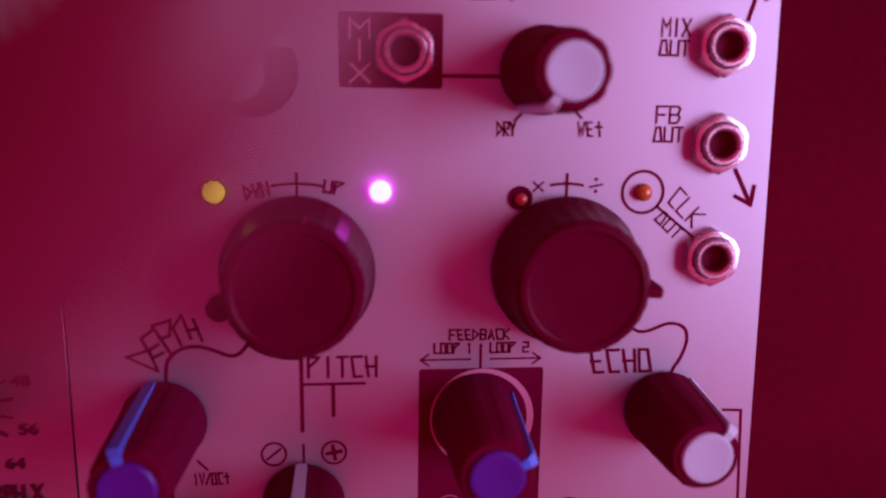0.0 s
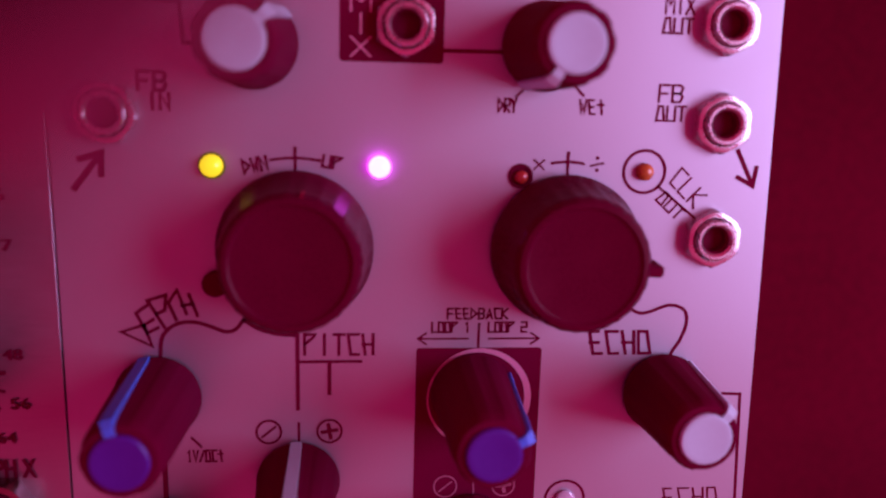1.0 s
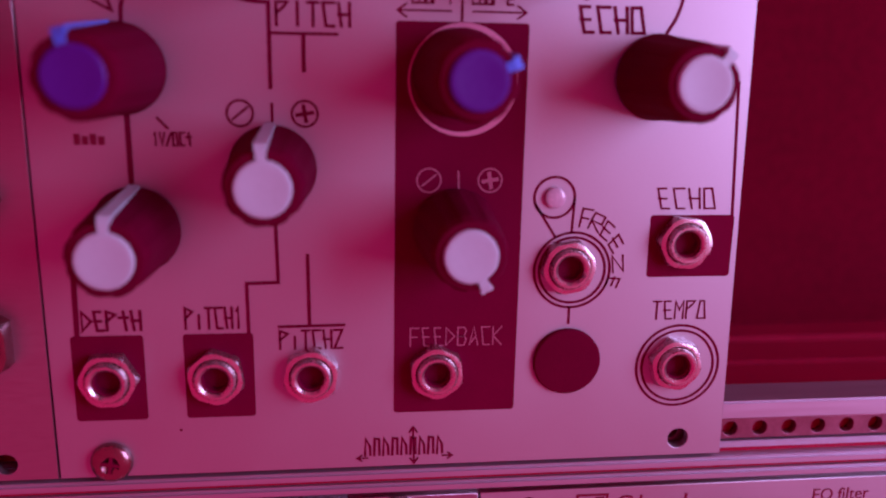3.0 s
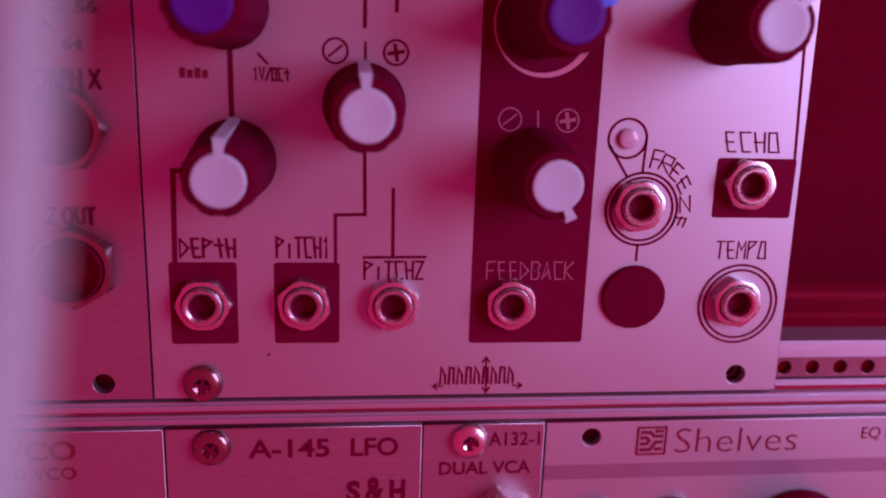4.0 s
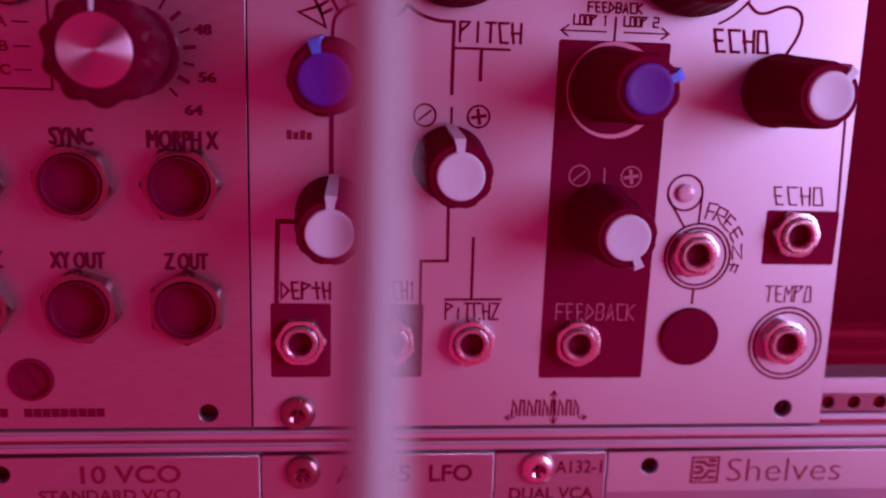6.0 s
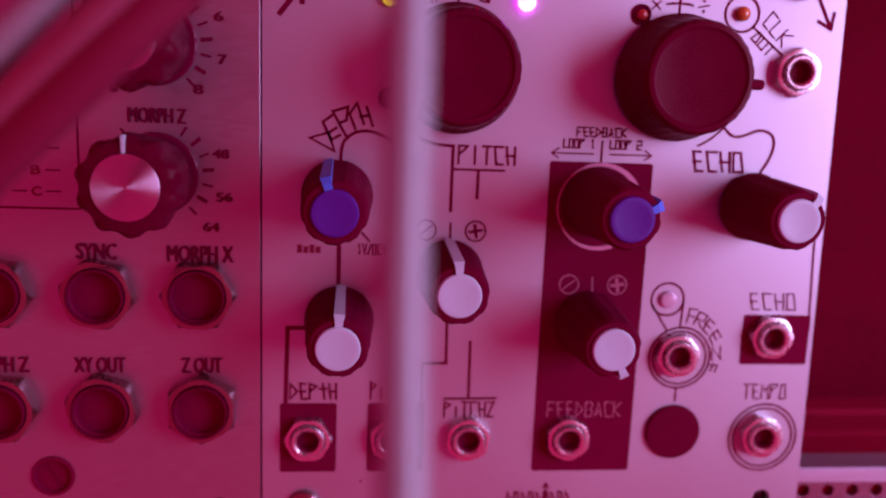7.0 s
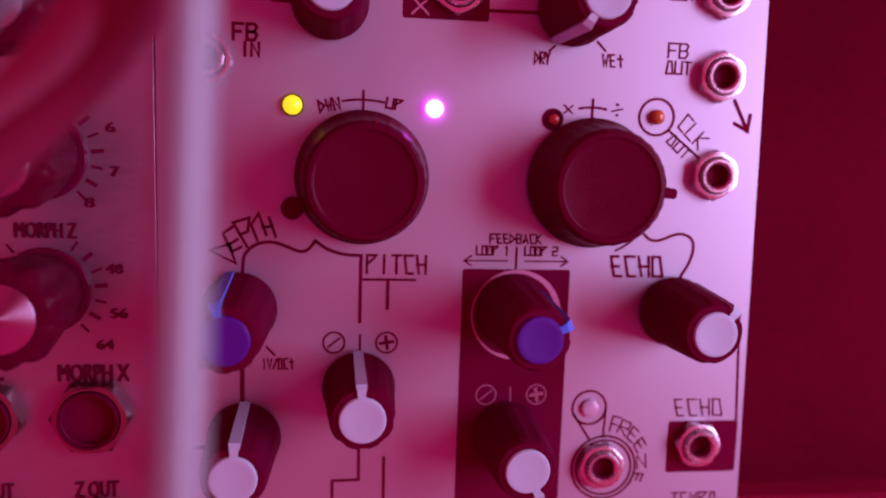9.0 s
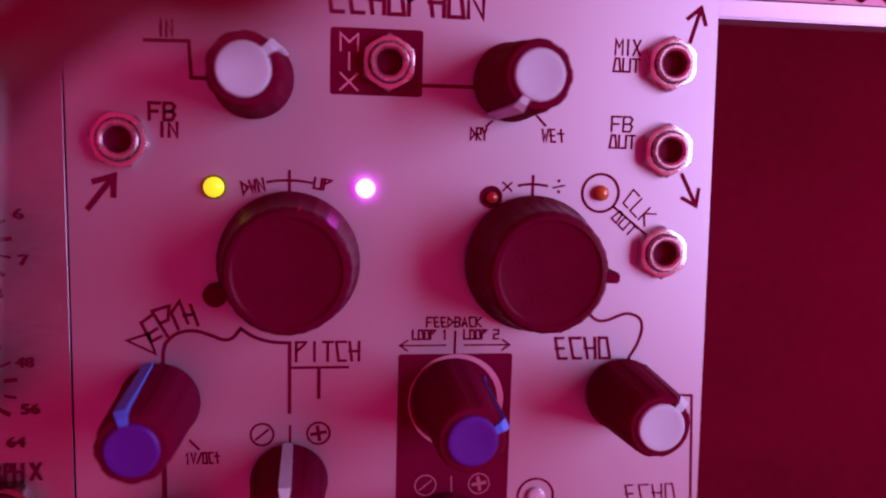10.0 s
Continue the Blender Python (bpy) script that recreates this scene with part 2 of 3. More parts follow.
def knurled_jack(parent, x, z):
    """Round knurled nut round a jack barrel."""
    bm = bmesh.new()
    lathe(bm, [(4.0, 0.0), (4.1, 0.3), (4.1, 1.5), (3.75, 1.9), (3.1, 1.95), (3.0, 1.6)], 96, lambda a, i: 1 + (0.03 * math.cos(24 * a) if 0 < i < 3 else 0), cap=False)
    ob = part("jack_socket", bm, DARK_NICKEL, parent, "jack socket with round knurled nut", V(x, z), soft=True)
    bm = bmesh.new()
    lathe(bm, [(2.95, 0), (2.95, 2.3), (2.7, 2.7), (2.3, 2.7), (2.0, 2.3), (2.0, -2.0)], 36, cap=False)
    part("barrel", bm, NICKEL, ob, soft=True)
    # raised floor keeps this bore out of deep shade
    bm = bmesh.new()
    lathe(bm, [(1.98, 2.0), (1.8, 1.8), (1.75, 0.4), (0.2, 0.3)], 24)
    part("bore", bm, HOLE, ob, "shallow dark red floor of the socket bore")
    return ob


def small_knob(parent, x, z, angle, cap_mat, colour, high=16.0):
    """Tapered ribbed knob with a coloured cap and a pointer stripe that runs down its side."""
    flutes = 9

    def ribs(a, i):
        return 1 + (0.022 * (1 if math.cos(flutes * a) > -0.2 else -0.6) if 1 < i < 5 else 0)
    bm = bmesh.new()
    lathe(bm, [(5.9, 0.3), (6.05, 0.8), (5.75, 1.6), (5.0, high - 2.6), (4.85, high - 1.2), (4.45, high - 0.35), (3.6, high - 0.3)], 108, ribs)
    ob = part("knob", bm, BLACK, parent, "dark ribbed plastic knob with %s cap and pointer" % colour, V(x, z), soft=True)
    ob.rotation_euler = (0, -radians(angle), 0)
    bm = bmesh.new()
    lathe(bm, [(3.55, high - 0.35), (3.55, high + 0.05), (3.35, high + 0.28), (2.9, high + 0.32), (2.6, high + 0.27)], 40)
    part("cap", bm, cap_mat, ob, colour + " plastic cap", soft=True)
    bm = bmesh.new()
    rows = []
    for r, d, w in ((3.2, high + 0.12, 0.55), (4.5, high + 0.05, 0.65), (5.4, high - 0.6, 0.85), (5.55, high - 2.6, 0.85), (6.2, 1.9, 0.8), (6.35, 1.0, 0.75)):
        rows.append([bm.verts.new(V(rr, s * w, d - k)) for s in (-1, 1) for rr, k in ((r, 0), (r - 0.8, 0.7))])
    for p, q in zip(rows, rows[1:]):
        for a, b in ((0, 1), (1, 3), (3, 2), (2, 0)):
            bm.faces.new((p[a], p[b], q[b], q[a]))
    for p in (rows[0], rows[-1]):
        bm.faces.new((p[0], p[1], p[3], p[2]))
    part("pointer", bm, BLUE_TIP if cap_mat is BLUE else cap_mat, ob, colour + " pointer stripe")
    return ob


def big_knob(parent, x, z, angle, tab=True):
    """Large dark knob: wide skirt, finely ribbed tapering side, dished top, pointer rib on the side."""
    def ribs(a, i):
        return 1 + (0.005 * math.cos(28 * a) if 2 < i < 6 else 0)
    bm = bmesh.new()
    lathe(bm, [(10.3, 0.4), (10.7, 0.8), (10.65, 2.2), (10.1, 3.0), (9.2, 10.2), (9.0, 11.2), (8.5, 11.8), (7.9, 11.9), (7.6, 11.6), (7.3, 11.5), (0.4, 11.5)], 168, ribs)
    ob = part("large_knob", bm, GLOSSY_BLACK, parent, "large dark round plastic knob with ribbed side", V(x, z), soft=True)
    ob.rotation_euler = (0, -radians(angle), 0)
    bm = bmesh.new()
    if tab:
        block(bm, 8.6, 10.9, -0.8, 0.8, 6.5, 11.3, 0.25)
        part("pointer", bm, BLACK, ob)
    else:
        block(bm, 8.7, 9.35, -0.14, 0.14, 8.0, 11.45, 0.05)
        part("index_line", bm, FLOOR, ob, "faint red index line")
    return ob


def led(parent, x, z, r, mat, label, bezel=None, dome=0.75):
    bm = bmesh.new()
    lathe(bm, [(r, 0.0), (r, 0.5)] + [(r * math.cos(radians(a)), 0.5 + r * dome * math.sin(radians(a))) for a in (20, 40, 60, 75, 87)], 28)
    ob = part("led", bm, mat, parent, label, V(x, z), soft=True)
    if bezel:
        bm = bmesh.new()
        lathe(bm, [(r + 0.35, 0.02), (r + 0.32, 0.15), (r + 0.02, 0.15)], 28, cap=False)
        part("bezel", bm, bezel, ob)
    return ob


def screw(x, z, turn=20.0, mat=NICKEL):
    """Pan-head cross-slot screw in a panel's slot."""
    top = thing("screw", x, z, "shiny nickel pan-head screw fixing a panel to the rail", "screw", "panel screws")
    bm = bmesh.new()
    lathe(bm, [(3.0, 0.05), (3.05, 0.4), (2.85, 0.9), (2.3, 1.3), (1.5, 1.5), (1.35, 1.5)], 32, cap=False)
    lathe(bm, [(1.35, 1.5), (1.1, 0.9), (0.3, 0.8)], 32, wave=lambda a, i: 1.0 if i == 0 else (1.0 if abs(math.cos(2 * (a + radians(turn)))) > 0.75 else 0.45))
    part("head", bm, mat, top, soft=True)
    # nearly flush dark bars stand in for shade in the cross recess
    bm = bmesh.new()
    for k in (0, 90):
        rot = Matrix.Rotation(radians(turn + k), 3, "Y")
        old = set(bm.verts)
        block(bm, -1.45, 1.45, -0.25, 0.25, 0.8, 1.46 + 0.01 * (k > 0))
        bmesh.ops.rotate(bm, verts=[v for v in bm.verts if v not in old], cent=(0, 0, 0), matrix=rot)
    part("cross_slot_shade", bm, HOLE, top, "dark bars in place of shade in the cross slot")
    bm = bmesh.new()
    lathe(bm, [(1.5, 0.04), (1.5, -5), (0.4, -5.3)], 16)
    part("shank", bm, DARK_NICKEL, top)
    return top


def printed(parent, pts, w=0.5, mat=None, closed=False, name="printed_line", d=0.07):
    bm = bmesh.new()
    ribbon(bm, pts, w, d, closed=closed)
    return part(name, bm, mat or INK, parent)


def arrow(parent, a, b, w=0.5, head=2.2, mat=None):
    a, b = Vector(a), Vector(b)
    u = (b - a).normalized()
    n = Vector((-u.y, u.x))
    bm = bmesh.new()
    ribbon(bm, [a, b], w)
    ribbon(bm, [b - u * head + n * head * 0.7, b, b - u * head - n * head * 0.7], w, 0.085)
    return part("printed_arrow", bm, mat or INK, parent)


def printed_box(parent, x0, x1, z0, z1, mat=None, d=0.04, r=0.0):
    """A printed field with rounded corners."""
    bm = bmesh.new()
    r = min(r, (x1 - x0) / 2, (z1 - z0) / 2)
    pts = []
    for cx, cz, a in ((x1 - r, z1 - r, 0), (x0 + r, z1 - r, 90), (x0 + r, z0 + r, 180), (x1 - r, z0 + r, 270)):
        pts += circle(cx, cz, r, 5, a, a + 90) if r else [(cx, cz)]
    rows = [[bm.verts.new(V(x, z, k)) for x, z in pts] for k in (0.004, d)]
    bm.faces.new(rows[1])
    for k in range(len(pts)):
        q = (k + 1) % len(pts)
        bm.faces.new((rows[0][k], rows[0][q], rows[1][q], rows[1][k]))
    return part("printed_box", bm, mat or INK, parent)


def signs(parent, xm, xp, z, r=1.75, mat=None, bar=None):
    """A minus in a ring, an upright stroke and a plus in a ring."""
    k = 1.0 if mat is None else 0.66
    mat = mat or INK
    printed(parent, circle(xm, z, r, 32), 0.34 * k, mat, True, "minus_mark", 0.075)
    printed(parent, [(xm - r * .55, z - r * .45), (xm + r * .55, z + r * .45)], 0.34 * k, mat, False, "minus_mark", 0.075)
    printed(parent, circle(xp, z, r, 32), 0.34 * k, mat, True, "plus_mark", 0.075)
    printed(parent, [(xp - r * .6, z - r * .1), (xp + r * .6, z + r * .1)], 0.55, mat, False, "plus_mark", 0.075)
    printed(parent, [(xp + r * .1, z - r * .6), (xp - r * .1, z + r * .6)], 0.55, mat, False, "plus_mark", 0.09)
    if bar:
        printed(parent, bar, 0.38 * k, mat, False, "printed_line", 0.075)


# ---- rack: rails, case walls ----
def rack():
    case = thing("rack_case", 0, 0, "dark rack case, open at an empty slot", "case", kind="structure")
    for x0, x1, z0, z1, d0, d1 in ((-200, 262, -150, 150, -64, -60), (-204, -200, -150, 150, -64, 2), (262, 266, -150, 150, -64, 2), (-204, 266, 150, 154, -64, 2), (-204, 266, -154, -150, -64, 2)):
        bm = bmesh.new()
        block(bm, x0, x1, z0, z1, d0, d1)
        part("case_wall", bm, DARK, case)
    # the bar between the rails is an added filler that lightens their shaded gap
    for name, z0, z1, d0, d1 in (("case_floor", -2.0, 0.4, -60, -9.4), ("gap_filler", -2.93, -2.27, -9, -0.6), ("floor_lip", 0.4, 1.3, -36.2, -35.4), ("floor_lip", 0.4, 1.7, -49.2, -48.4)):
        bm = bmesh.new()
        block(bm, -199, 261, z0, z1, d0, d1, 0.15)
        part(name, bm, FLOOR, case)
    for k, (base, s) in enumerate(((0.0, 1), (128.5, -1), (-5.2, -1), (-133.7, 1))):
        rail = thing("mounting_rail", 0, base, "silver aluminium mounting rail with a row of threaded holes", "rail", "mounting rails", "structure")
        bm = bmesh.new()
        za, zb = sorted((-0.7 * s, -2.25 * s))
        block(bm, -199, 261, za, zb, -4, 0.35, 0.45)
        part("lip", bm, ALU, rail, soft=True)
        bm = bmesh.new()
        za, zb = sorted((5.0 * s, 8.0 * s))
        block(bm, -199, 261, za, zb, -9, -1.75, 0.3)
        part("flange", bm, ALU, rail, soft=True)
        bm = bmesh.new()
        za, zb = sorted((-0.2 * s, 1.0 * s))
        block(bm, -199, 261, za, zb, -9, -1.75, 0.2)
        part("lower_flange", bm, ALU, rail, soft=True)
        # aluminium web coloured red, so the seam below the panel is less dark
        bm = bmesh.new()
        za, zb = sorted((-0.75 * s, 0.15 * s))
        block(bm, -199, 261, za, zb, -8.5, -1.9)
        part("web", bm, FLOOR, rail, "rail web, coloured red to lift the shaded gap")
        if k < 2:
            holes = [(104.06 + 5.08 * i, 3.0 * s, 1.25) for i in range(-2, 20)]
            strip = plate("threaded_strip", 90, 205, min(1.2 * s, 4.8 * s), max(1.2 * s, 4.8 * s), holes, STRIP, rail, "dull strip with threaded holes", 1.5)
            strip.location = V(0, 0, -2.4)
        # set close behind and coloured red to lighten the shaded screw holes
        bm = bmesh.new()
        za, zb = sorted((1.1 * s, 4.9 * s))
        block(bm, -199, 261, za, zb, -9, -4.0)
        part("strip_back", bm, FLOOR, rail)


rack()


# ---- the main module ----
def echo_module():
    top = thing("synth_module", 0, 0, "silver delay module panel with dark angular printing, knobs and jack sockets", "synth module")
    jacks = [(8.1, 15.7, 0), (23.1, 15.7, 20), (36.7, 15.6, 40), (55.2, 15.6, 25), (74.5, 31.6, 50), (92.0, 35.2, 5), (92.2, 15.9, 15),
             (7.6, 98.8, 10), (46.5, 111.2, 30), (90.9, 112.7, 30), (91.1, 99.2, 30), (91.2, 82.8, 30)]
    knobs = [(26.5, 108.3, 40, WHITE, "white", 17.2), (65.5, 109.0, -120, WHITE, "white", 17.4), (85.9, 59.2, 48, WHITE, "white", 17), (57.2, 59.4, 25, BLUE, "blue", 21.0),
             (57.6, 37.3, -64, WHITE, "white", 16), (32.0, 46.1, 92, WHITE, "white", 16.7), (12.6, 59.3, 105, BLUE, "blue", 21.0), (13.3, 37.6, 88, WHITE, "white", 17.4)]
    holes = [(x, z, 2.9) for x, z, _ in jacks] + [(7.5, 2.6, 1.6), (94.2, 2.9, 1.65), (7.5, 125.5, 1.6), (93.9, 125.5, 1.65), (20.9, 75.8, 1.45)]
    p = plate("front_panel", 0, 101.5, 0, 128.5, holes, PANEL, top, "silver anodised aluminium front panel", taper=3.0)
    # dark printed fields
    for x0, x1, z0, z1 in ((3.1, 13.1, 9.1, 22.1), (18.6, 28.5, 9.1, 22.1), (48.9, 67.3, 8.9, 66.2), (86.8, 99.8, 29.7, 39.2), (37.8, 51.7, 106.3, 116.2)):
        printed_box(p, x0, x1, z0, z1, r=0.5)
    for x, z, a in jacks:
        jack(top, x, z, a)
    for k in knobs:
        small_knob(top, *k[:5], high=k[5])
    big_knob(top, 31.9, 81, 80, False)
    big_knob(top, 69.7, 81, -4)
    # lamps
    led(top, 20.8, 92.1, 1.5, LED_GREEN, "lit yellow-green indicator lamp", LED_RIM)
    led(top, 43.3, 92.3, 1.5, LED_PINK, "brightly lit pink-white indicator lamp")
    bm = bmesh.new()
    lathe(bm, [(1.75, 0.02), (1.7, 0.3), (1.3, 0.3), (1.2, 0.1), (0.2, 0.08)], 32)
    part("lamp_ring", bm, BLACK, top, "dark ring round an indicator lamp", V(63.0, 91.3), soft=True)
    led(top, 63.0, 91.2, 0.95, LED_RED, "unlit red indicator lamp")
    led(top, 80.7, 92.2, 1.25, LED_AMBER, "unlit amber indicator lamp")
    led(top, 72.1, 41.9, 1.55, LED_CLEAR, "unlit clear indicator lamp", None, 0.22)
    bm = bmesh.new()
    lathe(bm, [(5.2, 0.02), (5.2, 0.5), (5.0, 0.75), (4.6, 0.8), (0.3, 0.7)], 48)
    part("push_button", bm, BLACK, top, "flat dark round push button", V(75.2, 16.6), soft=True)
    bm = bmesh.new()
    lathe(bm, [(1.8, 0.02), (1.8, 0.9), (1.6, 1.2), (0.2, 1.25)], 28)
    part("trimmer", bm, BLACK, top, "small dark round trimmer cap", V(20.9, 75.8), soft=True)
    # rings
    for x, z, r, w in ((93.0, 15.3, 6.6, .38), (93.0, 15.3, 5.75, .38), (75.3, 30.9, 5.75, .38), (75.3, 30.9, 5.0, .38), (72.1, 41.9, 3.0, .38), (80.7, 92.2, 3.0, .42)):
        printed(p, circle(x, z, r, 56), w, None, True, "printed_ring")
    bm = bmesh.new()
    rows = [[bm.verts.new(V(x, z, 0.09)) for x, z in circle(cx, 58.4, r, 64)] for cx, r in ((58.3, 7.75), (57.95, 7.1))]
    for k in range(64):
        bm.faces.new((rows[0][k], rows[0][(k + 1) % 64], rows[1][(k + 1) % 64], rows[1][k]))
    part("printed_crescent", bm, INK_PINK, p)
    # depth section
    printed(p, [(4.1, 22.1), (4.4, 35.9), (8, 35.9)], 0.75)
    printed(p, [(13.0, 54), (13.0, 42)], 0.75)
    lettering("DEptH", 4.9, 22.9, 12.9, 25.7, 0.42, None, p)
    for i in range(4):
        printed_box(p, 5.9 + i * 1.05, 6.75 + i * 1.05, 49.2, 50.7 - 0.3 * (i % 2), INK_BROWN)
    lettering("1V/OCt", 16.2, 49.2, 21.2, 50.9, 0.3, INK, p)
    printed(p, [(16.9, 52.9), (18.2, 51.5)], 0.35)
    for pts, shut in (([(7.9, 68.8), (11.0, 69.8), (12.0, 66.7)], True), ([(12.9, 69.4), (11.4, 68.6), (10.0, 71.5), (11.5, 72.6)], False), ([(11.2, 69.9), (12.3, 70.6)], False),
                      ([(13.8, 69.4), (11.6, 73.3), (14.1, 74.1), (13.9, 71.9), (12.7, 71.4)], False), ([(15.4, 70.5), (14.4, 73.0), (15.6, 74.8), (16.8, 71.4)], False),
                      ([(17.2, 74.2), (18.3, 71.1)], False), ([(16.2, 72.6), (17.8, 72.8)], False)):
        printed(p, pts, 0.48, None, shut, "lettering")
    printed(p, curve([(13.0, 62), (13.2, 67.2), (14.1, 69.0), (15.7, 70.0), (17.8, 70.2), (19.9, 69.6), (22.0, 68.8), (23.4, 69.1), (24.6, 70.5)]), 0.55)
    printed(p, curve([(24.6, 70.5), (26.6, 69.2), (29.2, 68.4), (32.0, 68.2)]) + [Vector((32.0, 57.1))], 0.55)
    # pitch section
    lettering("PITCH", 33.0, 65.3, 42.7, 68.3, 0.42, None, p)
    printed(p, [(32.4, 64.25), (41.0, 64.25)], 0.42, d=0.085)
    printed(p, [(36.5, 64.0), (36.5, 59.4)], 0.55)
    signs(p, 27.8, 36.5, 53.6, bar=[(32.1, 54.9), (32.1, 51.9)])
    printed(p, [(32.1, 41), (32.3, 29.65), (27.85, 29.55), (27.9, 22.1)], 0.5)
    lettering("piTCH1", 19.1, 22.9, 27.0, 26.0, 0.36, None, p)
    printed(p, [(36.5, 33.6), (36.6, 23.2)], 0.5)
    printed(p, [(32.2, 22.95), (41.6, 23.05)], 0.42, d=0.085)
    lettering("piTCHZ", 32.3, 19.5, 41.3, 22.3, 0.34, None, p)
    # feedback section
    lettering("FEEDBACK", 53.3, 70.6, 62.0, 72.1, 0.3, None, p)
    lettering("LOOP 1", 51.1, 68.6, 56.6, 70.05, 0.3, None, p, 0, 0.2)
    lettering("LOOP 2", 59.3, 68.6, 64.9, 70.05, 0.3, None, p, 0, 0.2)
    arrow(p, (56.4, 67.6), (49.1, 67.6), 0.26, 1.2)
    arrow(p, (59.4, 67.6), (66.8, 67.6), 0.26, 1.2)
    printed(p, [(57.9, 69.8), (57.9, 66.2)], 0.36)
    signs(p, 53.7, 62.5, 44.4, 1.7, INK_DIM, [(57.9, 45.7), (58.0, 43.0)])
    lettering("FEEDBACK", 51.3, 19.5, 65.0, 22.3, 0.2, INK_DIM, p)
    # freeze and tempo
    printed(p, [(69.3, 40.9), (72.5, 36.0)], 0.36)
    printed(p, [(75.1, 41.7), (74.9, 36.6)], 0.36)
    printed(p, [(75.2, 25.2), (75.2, 22.6)], 0.36)
    for ch, a, r, w, h in zip("FREEZE", (79, 66, 50, 31, 6, -20), (7.8, 7.7, 7.5, 7.3, 6.8, 6.5), (1.5, 1.7, 1.9, 2.1, 2.5, 1.9), (2.8, 2.5, 2.3, 2.0, 1.6, 1.7)):
        u, t = radians(a), radians(a - 90)
        cx, cz = 75.5 + (r - h / 2) * math.cos(u) - w / 2 * math.cos(t), 31.1 + (r - h / 2) * math.sin(u) - w / 2 * math.sin(t)
        lettering(ch, cx, cz, cx + w, cz + h, 0.28, None, p, a - 90, 0.05)
    lettering("TEMP^", 88.3, 23.0, 96.7, 25.8, 0.26, None, p)
    lettering("ECHO", 87.9, 40.2, 96.6, 43.2, 0.28, None, p, 0, 0.3, -0.1)
    printed(p, [(99.4, 39.2), (98.35, 58.6), (95.5, 58.7)], 0.42)
    # echo section
    lettering("ECHO", 74.6, 65.2, 83.7, 68.6, 0.46, None, p, 0, 0.28, -0.08)
    printed(p, curve([(79.4, 73.0), (81.0, 71.6), (82.8, 71.5), (86.0, 72.6), (88.3, 71.9), (88.9, 70.0), (88.2, 67.4), (86.9, 65), (86.8, 62.5)]), 0.48)
    printed(p, circle(69.7, 81, 12.6, 16, -65, -38), 0.36, d=0.085)
    lettering("X", 64.8, 92.3, 66.2, 93.6, 0.26, None, p)
    printed(p, circle(69.6, 82.5, 10.9, 10, 78, 102), 0.4)
    printed(p, [(69.6, 94.7), (69.6, 90.5)], 0.4, d=0.085)
    printed(p, [(72.9, 92.9), (74.7, 93.3)], 0.28)
    for dz in (-0.8, 0.9):
        printed(p, circle(73.8, 93.1 + dz, 0.16, 8), 0.2, None, True, "printed_dot")
    # range marks over the pitch knob
    lettering("DWN", 25.1, 91.1, 28.3, 92.9, 0.42, INK, p, 11)
    lettering("UP", 35.5, 92.2, 38.0, 93.8, 0.36, INK, p, -9)
    printed(p, circle(31.9, 76, 17.3, 10, 79, 101), 0.4)
    printed(p, [(31.9, 94.7), (31.9, 90.5)], 0.4, d=0.085)
    # clock
    printed(p, [(82.9, 90.1), (89.6, 84.9)], 0.36)
    lettering("CLK", 84.3, 90.9, 89.9, 93.6, 0.27, None, p, -44)
    lettering("^UT", 82.7, 88.2, 87.1, 90.0, 0.28, None, p, -42)
    # outputs
    for z, a, b in ((111.3, "MIX", "^UT"), (99.4, "FB", "^UT")):
        lettering(a, 82.0, z + 2.6, 82.0 + (4.0 if a == "MIX" else 3.4), z + 4.9, 0.31, None, p, 0, 0.22)
        lettering(b, 81.8, z, 86.0, z + 2.0, 0.31, None, p, 0, 0.26)
    arrow(p, (94.2, 116.3), (95.7, 121.6), 0.6, 2.2)
    arrow(p, (94.2, 95.4), (96.9, 90.4), 0.6, 2.2)
    # inputs
    lettering("IN", 13.1, 113.8, 15.1, 116.0, 0.4, None, p)
    printed(p, [(11.2, 113.1), (17.4, 113.2), (17.7, 108.0), (21, 107.9)], 0.55)
    lettering("FB", 11.7, 101.8, 15.3, 104.2, 0.5, None, p)
    lettering("IN", 12.9, 99.4, 15.6, 101.4, 0.5, None, p)
    arrow(p, (2.9, 88.7), (6.6, 93.5), 0.85, 2.4)
    for ch, z in zip("MIX", (112.8, 110.0, 107.0)):
        lettering(ch, 39.3, z, 41.9, z + 2.5, 0.3, INK_PINK, p, 0, 0.0).location = V(0, 0, 0.03)
    printed(p, [(51.7, 108.05), (62, 108.1)], 0.55)
    lettering("DRY", 59.4, 100.1, 61.9, 101.9, 0.32, None, p)
    lettering("WEt", 70.8, 100.1, 74.2, 102.0, 0.3, None, p)
    printed(p, [(62.7, 103.0), (61.8, 102.2)], 0.35)
    printed(p, [(69.8, 104.0), (71.2, 102.6)], 0.35)
    lettering("ECHOPHON", 37.4, 118.4, 60.8, 122.4, 0.6, None, p, 0, 0.24)
    # maker's mark as plain shapes
    for i in range(9):
        x = 44.6 + i * 1.38
        printed(p, [(x, 1.9), (x + 0.1, 4.7), (x + 0.75, 4.6 if i % 2 else 3.4), (x + 0.8, 2.0)], 0.36, None, False, "makers_mark")
    arrow(p, (45, 1.5), (43.4, 1.5), 0.25, 0.7)
    arrow(p, (56.5, 1.5), (58.0, 1.5), 0.25, 0.7)
    arrow(p, (52.0, 3), (51.9, 6.4), 0.28, 0.8)
    arrow(p, (52.0, 3), (52.1, 0.4), 0.28, 0.8)
    printed(p, circle(17.6, 7.2, 0.12, 8), 0.16, None, True, "printed_dot")


